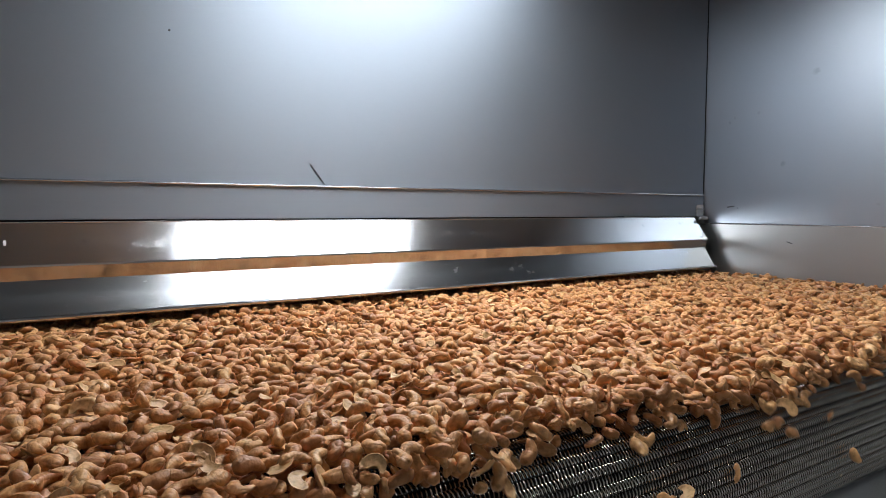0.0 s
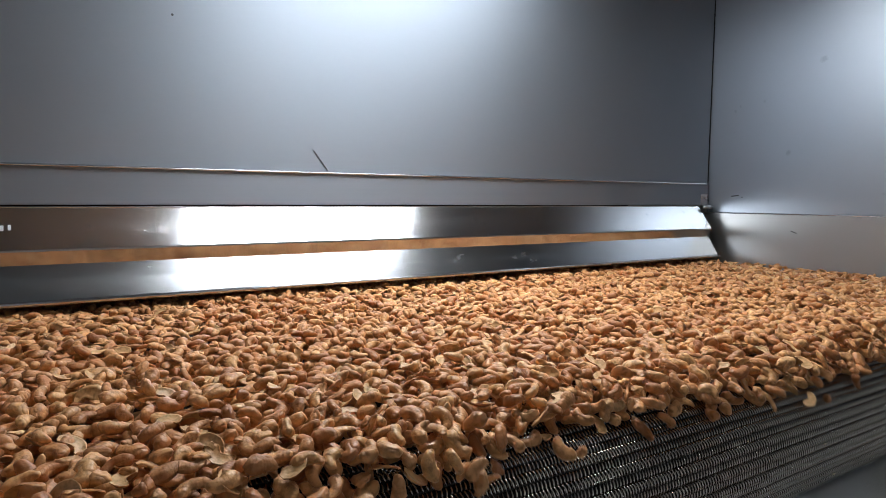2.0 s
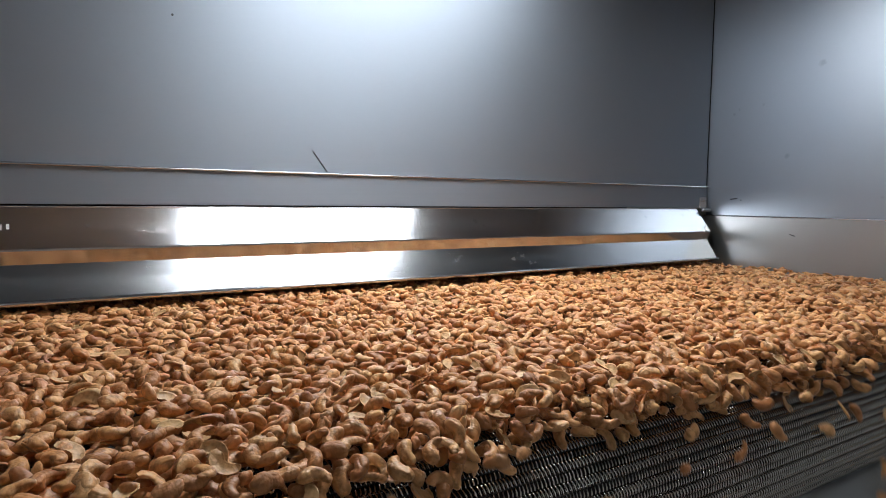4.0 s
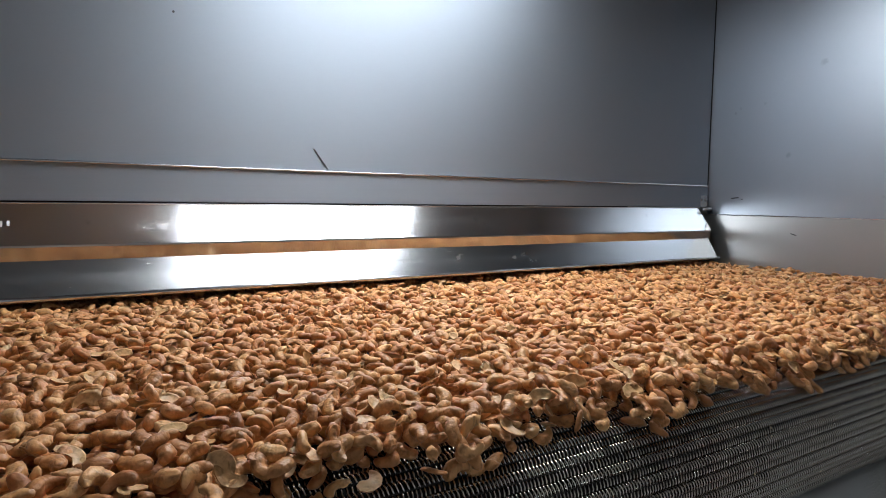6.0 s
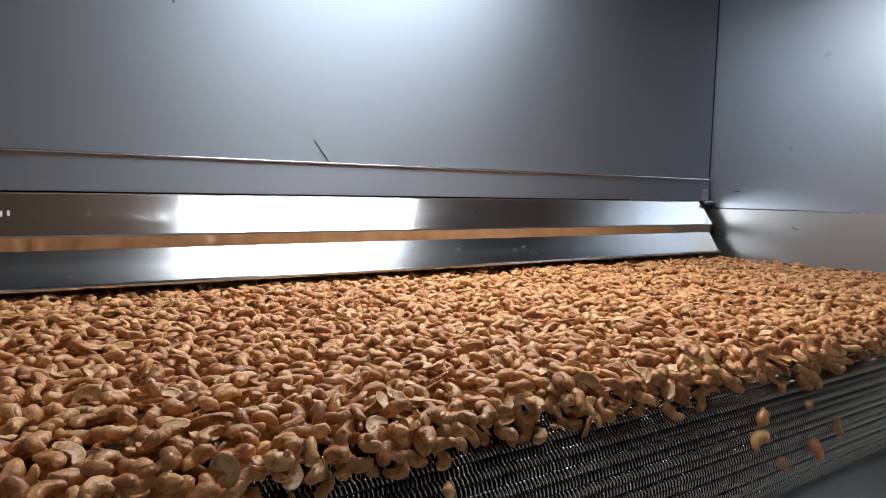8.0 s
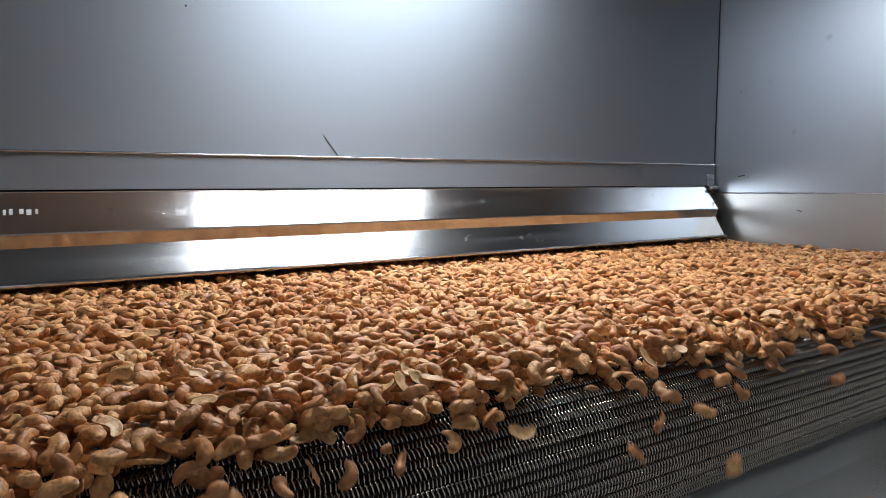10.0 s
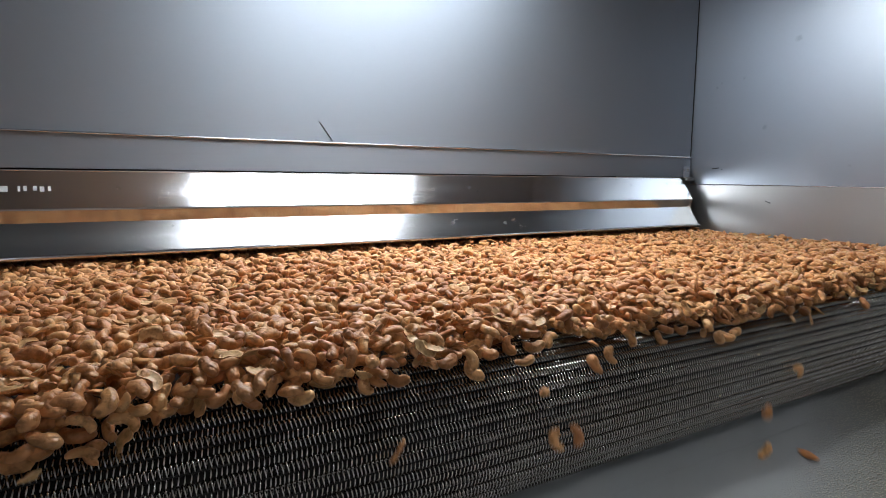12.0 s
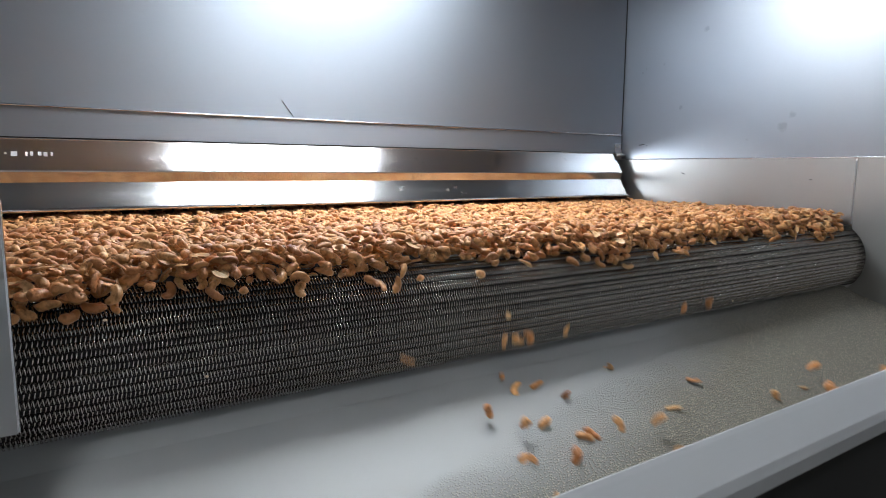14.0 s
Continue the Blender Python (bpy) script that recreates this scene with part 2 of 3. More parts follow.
# ---- the hood: walls, ceiling, lamp ----
def build_hood():
    back = tagged(part("wall_back", box(-2.6, 0.002, 0.0, 0.003, 0.274, HOOD_TOP, 0.0008), WALL), "brushed stainless steel upper sheet of the hood", "wall", kind="structure")
    for p, q in (((-1.295, 0.317), (-1.262, 0.273)),):
        w = 0.0011 if p[0] < -1.27 else 0.0005
        part("scratch", rod((p[0], -0.0005, p[1]), (q[0], -0.0005, q[1]), w, 6), SCRATCH, back, "dark scratch in the steel")
    part("dent", rod((-1.556, 0.001, 0.546), (-1.556, -0.001, 0.546), 0.0022, 8), SCRATCH, back)
    low = tagged(part("wall_back_low", box(-2.6, 0.002, -0.003, 0.001, 0.206, 0.271, 0.0008), WALL), "narrow brushed steel sheet above the baffle", "wall", kind="structure")
    part("folded_edge", box(-2.6, 0.002, -0.007, -0.001, 0.2695, 0.2735, 0.0015), EDGE, low, "bright folded edge")
    tagged(part("wall_right", box(0.006, 0.010, -1.6, 0.0, 0.184, HOOD_TOP, 0.0008), SIDE), "brushed stainless steel side wall of the hood", "wall", kind="structure")
    part("corner_gap", box(0.0024, 0.0056, -0.001, 0.004, 0.22, HOOD_TOP), DARK, back, "dark joint in the corner")
    # lower side sheet, welded on, in two lengths
    side = tagged(part("wall_right_low", box(-0.003, 0.003, -0.808, 0.25, 0.002, 0.182, 0.0008), GUARD), "steel guide sheet beside the belt", "wall", kind="structure")
    # front sheet with a round notch through which the belt's edge passes
    bm = bmesh.new()
    out = [(-1.6, 0.182), (-1.6, -0.55), (-0.812, -0.55)]
    out += [(ROLL_Y - 0.101 * math.sin(a), -0.09 + 0.101 * math.cos(a)) for a in (math.radians(143 - 106 * k / 24) for k in range(25))]
    out += [(-0.812, 0.182)]
    f = bm.faces.new([bm.verts.new((-0.003, y, z)) for y, z in out])
    ex = bmesh.ops.extrude_face_region(bm, geom=[f])
    bmesh.ops.translate(bm, verts=[v for v in ex["geom"] if isinstance(v, bmesh.types.BMVert)], vec=(0.006, 0, 0))
    bmesh.ops.recalc_face_normals(bm, faces=bm.faces[:])
    tagged(part("wall_right_front", bm, GUARD), "steel guide sheet notched round the belt end", "wall", kind="structure")
    rng = random.Random(5)
    bm = bmesh.new()
    y = -1.55
    while y < -0.03:
        r = rng.uniform(0.0008, 0.002)
        bmesh.ops.create_icosphere(bm, subdivisions=1, radius=1, matrix=Matrix.Translation((-0.0035 + rng.uniform(-0.0006, 0.0004), y, 0.183 + rng.uniform(-0.0006, 0.0006))) @ Matrix.Diagonal((r, rng.uniform(0.004, 0.011), r, 1)))
        y += rng.uniform(0.005, 0.011)
    part("weld_bead", bm, EDGE, side, "uneven bright weld bead")
    bm = bmesh.new()
    z = 0.0
    while z < 0.18:
        bmesh.ops.create_icosphere(bm, subdivisions=1, radius=1, matrix=Matrix.Translation((-0.0035, -0.81 + rng.uniform(-0.0006, 0.0006), z)) @ Matrix.Diagonal((0.0015, 0.0016, 0.008, 1)))
        z += 0.01
    part("weld_bead", bm, EDGE, side, "uneven bright weld bead")
    for (y0, z0, y1, z1, w) in ((-0.082, 0.2335, -0.105, 0.2365, 0.0016), (-0.115, 0.231, -0.118, 0.231, 0.0012), (-0.272, 0.136, -0.288, 0.131, 0.0012), (-0.69, 0.12, -0.70, 0.121, 0.001)):
        part("scratch", rod((-0.0032 if z0 < 0.18 else 0.0056, y0, z0), (-0.0032 if z0 < 0.18 else 0.0056, y1, z1), w, 6), SCRATCH, side, "dark scratch in the steel")
    tagged(part("ceiling", box(-2.6, 0.004, -1.37, 0.003, HOOD_TOP + 0.002, HOOD_TOP + 0.008), SIDE), "steel roof of the hood", "ceiling", kind="structure")
    tagged(part("wall_left", box(-2.606, -2.601, -0.75, 0.003, -0.5, HOOD_TOP), SIDE), "steel end wall of the hood", "wall", kind="structure")
    # oven behind the baffle, its shade painted as near-black walls
    tagged(part("wall_oven", box(-2.6, 0.003, 0.32, 0.33, -0.1, 0.3), DARK), "inside of the oven, coloured near-black for its shade", "wall", kind="structure")
    tagged(part("ceiling_oven", box(-2.6, 0.003, 0.006, 0.32, 0.29, 0.30), DARK), "roof of the oven mouth, coloured near-black for its shade", "ceiling", kind="structure")
    lamp = tagged(empty("hood_lamp", (-1.05, -0.32, 0.92)), "bright cool white lamp panel hung under the hood roof", "lamp")
    part("housing", box(-0.38, 0.38, -0.232, 0.232, -0.026, 0.0, 0.004), EDGE, lamp)
    for hx in (-0.25, 0.25):
        part("hanger", rod((hx, 0, 0), (hx, 0, HOOD_TOP + 0.002 - 0.92), 0.004), EDGE, lamp)
    part("diffuser", box(-0.363, 0.363, -0.215, 0.215, -0.030, -0.0265), LIGHT, lamp, "glowing white diffuser")


# ---- the baffle ----
def build_baffle():
    gate = tagged(empty("baffle_gate", (0, 0, 0.2)), "stepped polished steel baffle hung over the nuts", "baffle")
    x0, x1 = -2.3, -0.042
    up = part("upper_face", profile([(-0.001, 0.0), (-0.047, -0.062), (-0.050, -0.0655), (-0.050, -0.068)], x0, x1, 0.002), MIRROR, gate)
    part("step_face", profile([(-0.049, -0.0665), (-0.0425, -0.0905)], x0, x1, 0.0016), MIRROR, gate, "polished underside that mirrors the nuts")
    part("lower_face", profile([(-0.0425, -0.091), (-0.078, -0.1455)], x0, x1 - 0.004, 0.002), DULL, gate)
    part("lip", rod((x0, -0.0795, -0.1475), (x1 + 0.004, -0.0795, -0.1475), 0.0042, 16), EDGE, gate, "bright rolled bottom lip", smooth=True)
    part("nose", rod((x0, -0.0495, -0.0655), (x1, -0.0495, -0.0655), 0.0022, 12), EDGE, gate, "bright folded nose", smooth=True)
    part("top_edge", box(x0, x1, -0.003, 0.001, 0.0005, 0.0035, 0.001), EDGE, gate)
    # inked batch mark, unreadable
    rng = random.Random(3)
    n = Vector((0, -0.795, 0.606))
    down = Vector((0, -0.606, -0.795))
    x = -1.915
    for k, (gap, w, h) in enumerate(((0, .004, .004), (.009, .003, .003), (.007, .004, .004), (.008, .011, .012), (.018, .004, .011), (.006, .005, .011), (.010, .006, .010), (.007, .007, .011), (.009, .004, .010))):
        x += gap * 1.4
        at = down * (0.034 + rng.uniform(-.001, .001) - h / 2 + 0.006) + n * 0.0022
        bm = bmesh.new()
        vs = [bm.verts.new((x + dx * w, at.y + down.y * dz * h, at.z + down.z * dz * h)) for dx, dz in ((0, 0), (1, 0), (1, 1), (0, 1))]
        bm.faces.new(vs)
        vs2 = bmesh.ops.extrude_face_region(bm, geom=bm.faces[:])
        bmesh.ops.translate(bm, verts=[v for v in vs2["geom"] if isinstance(v, bmesh.types.BMVert)], vec=n * 0.0003)
        bmesh.ops.recalc_face_normals(bm, faces=bm.faces[:])
        part("ink_bar", bm, INK, up, "pale ink mark")
    hinge = part("hinge_bracket", box(-0.008, 0.026, -0.001, 0.002, 0.0, 0.036, 0.0008), EDGE, gate, "steel hinge bracket")
    hinge.location = (-0.03, -0.006, 0.005)
    part("pivot", rod((-0.004, -0.010, -0.006), (0.031, -0.010, -0.006), 0.006, 20), GUARD, hinge, "round pivot pin", smooth=True)
    for bx in (-0.001, 0.018):
        part("bolt", rod((bx, -0.001, 0.024), (bx, -0.0055, 0.024), 0.0042, 6), EDGE, hinge)


# ---- the wire belt ----
def belt_pose(s, lift=0.0):
    """The place of a thing that rides on the belt at the run s, with its own turn."""
    if s >= ROLL_Y:
        return pose(0, s, lift)
    a = (ROLL_Y - s) / ROLL_R
    return pose(0, ROLL_Y, -ROLL_R) @ pose(0, 0, 0, math.degrees(a)) @ pose(0, 0, ROLL_R + lift)


PITCH = 0.0095
BELT = []


def spiral_mesh(hand):
    """One flattened wire spiral across the belt."""
    turns_pitch, wire, half_w, half_h = 0.0044, 0.00115, 0.0050, 0.0030
    x0, x1 = LEFT_X + 0.004, RIGHT_X - 0.002
    turns = int((x1 - x0) / turns_pitch)
    n = turns * 7
    i = np.arange(n + 1)
    a = i * (2 * np.pi / 7) * hand
    cx, cy, cz = x0 + i * turns_pitch / 7, half_w * np.cos(a), half_h * np.sin(a) - half_h - wire
    cx = cx + 0.0011 * np.sin(cx * 47 + hand) + 0.0007 * np.sin(cx * 131 + 2 * hand)
    c = np.stack([cx, cy, cz], 1)
    t = np.gradient(c, axis=0)
    t /= np.linalg.norm(t, axis=1)[:, None]
    side = np.cross(t, np.array([1.0, 0, 0]))
    side /= np.linalg.norm(side, axis=1)[:, None] + 1e-9
    other = np.cross(t, side)
    k = np.arange(4) * np.pi / 2
    v = c[:, None, :] + wire * (np.cos(k)[None, :, None] * side[:, None, :] + np.sin(k)[None, :, None] * other[:, None, :])
    faces = []
    for j in range(n):
        for q in range(4):
            faces.append((j * 4 + q, j * 4 + (q + 1) % 4, j * 4 + 4 + (q + 1) % 4, j * 4 + 4 + q))
    me = bpy.data.meshes.new("wire_spiral")
    me.from_pydata(v.reshape(-1, 3).tolist(), [], faces)
    me.polygons.foreach_set("use_smooth", [True] * len(me.polygons))
    me.materials.append(WIRE)
    return me


def build_belt():
    belt = tagged(empty("wire_belt"), "dark steel spiral wire mesh conveyor belt over its end roller", "conveyor belt")
    left, right = spiral_mesh(1), spiral_mesh(-1)
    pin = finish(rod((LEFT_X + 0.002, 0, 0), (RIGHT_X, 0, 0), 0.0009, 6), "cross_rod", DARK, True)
    thick = finish(rod((LEFT_X + 0.002, 0, 0), (RIGHT_X, 0, 0), 0.0011, 8), "cross_rod", WIRE, True)
    for k in range(46):
        s = -0.62 - k * PITCH
        row = part("wire_spiral", left if k % 2 else right, None, belt)
        r = part("cross_rod", thick if abs(s + 0.753) < PITCH / 2 else pin, None, row)
        r.location = (0, -PITCH / 2, -0.0040 if r.data is pin else -0.0028)
        BELT.append((row, s, random.Random(k).uniform(-0.0022, 0.0022), 0.0006 if k % 2 else -0.0020))
    rng = random.Random(77)
    for row, s, dx, dz in BELT[4:]:
        for _ in range(rng.choice((0, 1, 1, 2))):
            bm = bmesh.new()
            r = rng.uniform(0.0008, 0.0022)
            bmesh.ops.create_icosphere(bm, subdivisions=1, radius=r, matrix=Matrix.Diagonal((rng.uniform(.7, 1.6), 1, .6, 1)))
            part("crumb", bm, CRUMB, row, "pale nut crumb").location = (rng.uniform(LEFT_X + 0.1, -0.05), rng.uniform(-.004, .004), 0.0006)
    # roller shell and bed are near-black so the belt's gaps read as shade
    drum = tagged(empty("end_roller", (0, ROLL_Y, -ROLL_R)), "steel end roller inside the belt, coloured near-black for shade", "roller")
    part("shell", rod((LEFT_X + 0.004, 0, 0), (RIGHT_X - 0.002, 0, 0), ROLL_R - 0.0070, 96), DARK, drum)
    part("shaft", rod((LEFT_X - 0.05, 0, 0), (RIGHT_X + 0.03, 0, 0), 0.02, 24), EDGE, drum)
    tagged(part("belt_bed", box(LEFT_X, RIGHT_X, ROLL_Y, 0.32, -0.02, -0.0072), DARK), "support under the belt, coloured near-black for shade", "belt support", kind="structure")
    return drum


# ---- chute, side guide ----
CH_Y0, CH_Z0, CH_SLOPE = -0.80, -0.174, 0.28


def chute_z(y):
    return CH_Z0 + (y - CH_Y0) * CH_SLOPE


def build_chute():
    chute = tagged(empty("discharge_chute", (0, 0, -0.2)), "worn grey steel discharge chute below the belt end", "chute")
    # added fold at the top: the shadow edge below the belt, put into the shape
    part("slide", profile([(CH_Y0 + 0.012, chute_z(-0.838) + 0.2 + 0.024), (-0.838, chute_z(-0.838) + 0.2), (-0.95, chute_z(-0.95) + 0.2), (-1.25, chute_z(-1.25) + 0.2)], -2.10, -0.006, 0.003), CHUTE, chute, "dull steel slide dusted with crumbs")
    part("front_lip", profile([(-1.4375, 0.184), (-1.4395, 0.194), (-1.4380, 0.1995), (-1.4225, 0.2105), (-1.4200, 0.2120), (-1.4175, 0.2105), (-1.4175, -0.16)], -2.10, -0.006, 0.002), LIP, chute, "bent front lip")
    # added near-black sheet in place of the shadow under the lip
    part("lip_shade_panel", box(-2.10, -0.006, -1.4350, -1.421, -0.70, 0.1885), DARK, chute, "near-black panel standing in for the shade below the lip")
    part("side_cheek", box(-2.108, -2.102, -1.24, -0.75, -0.34, 0.06, 0.001), CHUTE, chute)
    bin_ = tagged(empty("collecting_bin", (-0.95, -1.23, -0.62)), "open steel collecting trough under the chute", "trough")
    part("bottom", box(-1.16, 0.94, -0.06, 0.25, -0.004, 0.0), CHUTE, bin_)
    part("back", box(-1.16, 0.94, 0.25, 0.254, 0.0, 0.2), CHUTE, bin_)
    part("front", box(-1.16, 0.94, -0.064, -0.06, 0.0, 0.10), CHUTE, bin_)
    rng = np.random.default_rng(8)
    n = 42000
    verts, faces = [], []
    x = -1.75 + rng.random(n) * 1.73
    y = -0.82 - rng.random(n) * 0.42
    reach = 0.26 * x - 0.82 * y + 0.08 + 0.03 * np.sin(9 * x) * np.sin(23 * y)
    keep = rng.random(n) < np.clip((reach - 0.59) / 0.10, 0.004, 0.8)
    for px, py in zip(x[keep], y[keep]):
        r = 0.0008 + 0.0016 * rng.random() ** 1.5
        b = len(verts)
        z = chute_z(py) + 0.2
        a0 = rng.random() * 6.28
        for q in range(3):
            verts.append((px + r * math.cos(a0 + q * 2.09), py + r * math.sin(a0 + q * 2.09), z + 0.6 * r * math.sin(a0 + q * 2.09)))
        verts.append((px, py, z + r * 1.3))
        faces += [(b, b + 1, b + 3), (b + 1, b + 2, b + 3), (b + 2, b, b + 3)]
    me = bpy.data.meshes.new("crumbs")
    me.from_pydata(verts, [], faces)
    me.materials.append(CRUMB)
    tagged(new("crumbs", me), "fine pale nut crumbs stuck to the chute", "crumbs", kind="stuff").location = (0, 0, -0.2)


def build_guide():
    guide = tagged(empty("side_guide", (LEFT_X, -0.9, 0)), "grey steel side guide beside the belt", "guide plate")
    part("plate", box(-0.010, -0.006, 0.10, 1.2, -0.12, 0.184, 0.001), GUARD, guide)
    cover = tagged(empty("end_cover", (-1.863, -0.93, 0)), "grey steel end cover with a rounded top corner", "cover")
    bm = bmesh.new()
    out = [(-0.30, -0.10), (0.0, -0.10), (0.0, 0.115)]
    out += [(-0.0085 * (1 - math.cos(a)), 0.115 + 0.069 * math.sin(a)) for a in (math.pi / 2 * k / 12 for k in range(1, 13))]
    out += [(-0.30, 0.184)]
    vs = [bm.verts.new((x, 0.0, z)) for x, z in out]
    f = bm.faces.new(vs)
    ex = bmesh.ops.extrude_face_region(bm, geom=[f])
    bmesh.ops.translate(bm, verts=[v for v in ex["geom"] if isinstance(v, bmesh.types.BMVert)], vec=(0, 0.012, 0))
    bmesh.ops.recalc_face_normals(bm, faces=bm.faces[:])
    part("front_sheet", bm, COVER, cover)
    part("edge_strip", rod((0.0, 0.006, -0.10), (0.0, 0.006, 0.115), 0.0022, 8), EDGE, cover, "bright worn edge")
    cheek = tagged(empty("chute_cheek", (-1.868, -1.12, 0)), "pale steel cheek plate at the chute's end", "cheek plate")
    part("sheet", box(-0.05, 0.0, 0.0, 0.004, -0.45, 0.004, 0.001), EDGE, cheek)
    part("flange", box(-0.05, 0.0, 0.004, 0.03, 0.0, 0.004, 0.001), EDGE, cheek)


# ---- the room behind the camera ----
def build_room():
    tagged(part("floor", box(-5, 3, -3.4, 0.33, -0.95, -0.9), FLOOR), "grey factory floor", "floor", kind="structure")
    tagged(part("wall_room_front", box(-5, 3, -3.5, -3.4, -0.9, 2.6), ROOM), "plain factory wall", "wall", kind="structure")
    tagged(part("wall_room_left", box(-5.1, -5, -3.4, 0.33, -0.9, 2.6), ROOM), "plain factory wall", "wall", kind="structure")
    tagged(part("wall_room_right", box(3, 3.1, -3.4, 0.33, -0.9, 2.6), ROOM), "plain factory wall", "wall", kind="structure")
    tagged(part("wall_room_back", box(-5, 3, 0.33, 0.43, -0.9, 2.6), ROOM), "plain factory wall", "wall", kind="structure")
    tagged(part("ceiling_room", box(-5, 3, -3.4, 0.43, 2.6, 2.7), ROOM), "plain factory ceiling", "ceiling", kind="structure")
    lamp = tagged(empty("ceiling_lamp", (-2.47, -2.15, 2.6)), "white factory ceiling lamp over the walkway", "lamp")
    part("housing", box(-0.37, 0.37, -0.10, 0.10, -0.06, -0.001, 0.01), EDGE, lamp)
    part("tube", box(-0.35, 0.35, -0.08, 0.08, -0.075, -0.0605), ROOM_LIGHT, lamp, "glowing white tube")


# ---- the nuts ----
def nut_shape(bend, long, fat, taper, half, seed, rings, sides):
    """A curved kernel: rings along an arc; half: split along its flat seam, with a hollow."""
    rng = random.Random(seed)
    verts, faces, pale = [], [], []
    arc = math.radians(bend)
    rad = long / arc
    wob = [rng.uniform(-0.08, 0.08) for _ in range(rings)]
    cuts = [(math.cos(c), math.sin(c), rng.uniform(0.55, 0.85)) for c in (rng.uniform(0, 6.28) for _ in range(3))]
    for i in range(rings):
        u = (i + 0.5) / rings
        a = (u - 0.5) * arc
        e = max(0.0, 1 - abs(2 * u - 1) ** 2.8) ** 0.5
        r = fat * (0.22 + 0.78 * e) * (1 + taper * (0.5 - u) * 1.3) * (1 + wob[i])
        if i in (0, rings - 1):
            r *= 0.7
        cx, cy = rad * math.sin(a), rad * (math.cos(a) - math.cos(arc / 2) * 0.45 - 0.55)
        twist = taper * 0.004 * (u - 0.5) * abs(u - 0.5) * 4
        for k in range(sides):
            b = 2 * math.pi * k / sides
            w, h = math.cos(b), math.sin(b)
            for nx, nz, cut in cuts:
                side = w * nx + h * nz
                if side > cut:
                    w, h = w - nx * (side - cut) * 0.85, h - nz * (side - cut) * 0.85
            furrow = noise.noise(Vector((u * 1.6 + seed * 7.7, w * 2.0, h * 2.0 + seed)))
            q = r * (1 + 0.26 * furrow + 0.13 * noise.noise(Vector((u * 5 + seed, w * 3.2, h * 3.2))))
            h *= 0.84
            if half:
                h = 0.80 * h if h > 0 else 0.16 * (1 - abs(w)) * 2 - 0.03
                q *= 1.02
            verts.append((cx + math.sin(a) * q * w, cy + math.cos(a) * q * w, q * h + twist))
    for i in range(rings - 1):
        for k in range(sides):
            q = (i * sides + k, i * sides + (k + 1) % sides, (i + 1) * sides + (k + 1) % sides, (i + 1) * sides + k)
            faces.append(q)
            pale.append(1 if half and k >= sides // 2 else 0)
    for i, j in ((0, -1), (rings - 1, 1)):
        a = ((i + 0.5) / rings - 0.5) * arc + j * 0.05 * arc / 2.5
        verts.append((rad * math.sin(a), rad * (math.cos(a) - math.cos(arc / 2) * 0.45 - 0.55), 0.0005 if half else 0))
        c = len(verts) - 1
        for k in range(sides):
            x, y = i * sides + k, i * sides + (k + 1) % sides
            faces.append((y, x, c) if j < 0 else (x, y, c))
            pale.append(1 if half and k >= sides // 2 else 0)
    return np.array(verts), faces, pale


KINDS = ((180, .0300, .0066, .40, False), (155, .0290, .0068, -.40, False), (210, .0320, .0062, .45, False), (130, .0270, .0068, .45, False),
         (195, .0300, .0060, -.30, False), (105, .0250, .0066, -.45, False), (190, .0310, .0060, .35, True), (210, .0320, .0058, -.35, True),
         (155, .0290, .0062, .35, True), (60, .0150, .0060, .6, True), (40, .0110, .0056, -.5, False))
WEIGHTS = (15, 13, 13, 9, 10, 7, 11, 10, 8, 11, 7)


def nut_meshes(rings, sides):
    made = []
    for k, (bend, long, fat, taper, half) in enumerate(KINDS):
        v, f, p = nut_shape(bend, long, fat, taper, half, k, rings, sides)
        me = bpy.data.meshes.new("cashew")
        me.from_pydata(v.tolist(), [], f)
        me.materials.append(NUT)
        me.materials.append(SPLIT)
        me.polygons.foreach_set("material_index", p)
        me.polygons.foreach_set("use_smooth", [True] * len(me.polygons))
        made.append(me)
    return made


def lie(rng, flat):
    """A random lying turn: mostly flat, some on edge."""
    tilt = rng.gauss(0, 26 if flat else 52)
    return Euler((radians(tilt + (180 if rng.random() < 0.35 else 0)), radians(rng.gauss(0, 17)), rng.uniform(0, 2 * math.pi))).to_matrix()


def scatter(rng, y0, y1, area):
    """Jittered rows of points over the belt's width."""
    step = math.sqrt(area)
    out = []
    y, odd = y0, 0
    while y < y1:
        x = LEFT_X + 0.012 + (step / 2 if odd else 0)
        while x < -0.012:
            out.append((min(-0.012, max(LEFT_X + 0.012, x + rng.uniform(-.42, .42) * step)), y + rng.uniform(-.42, .42) * step))
            x += step
        y += step
        odd = not odd
    return out


FRONT = -0.645            # nuts behind this run stay on the bed for the whole time
TIP = -0.797


def heap(x, y):
    return 0.006 * noise.noise(Vector((x * 7, y * 7, 3.1))) + 0.003 * noise.noise(Vector((x * 19, y * 19, 8.7)))


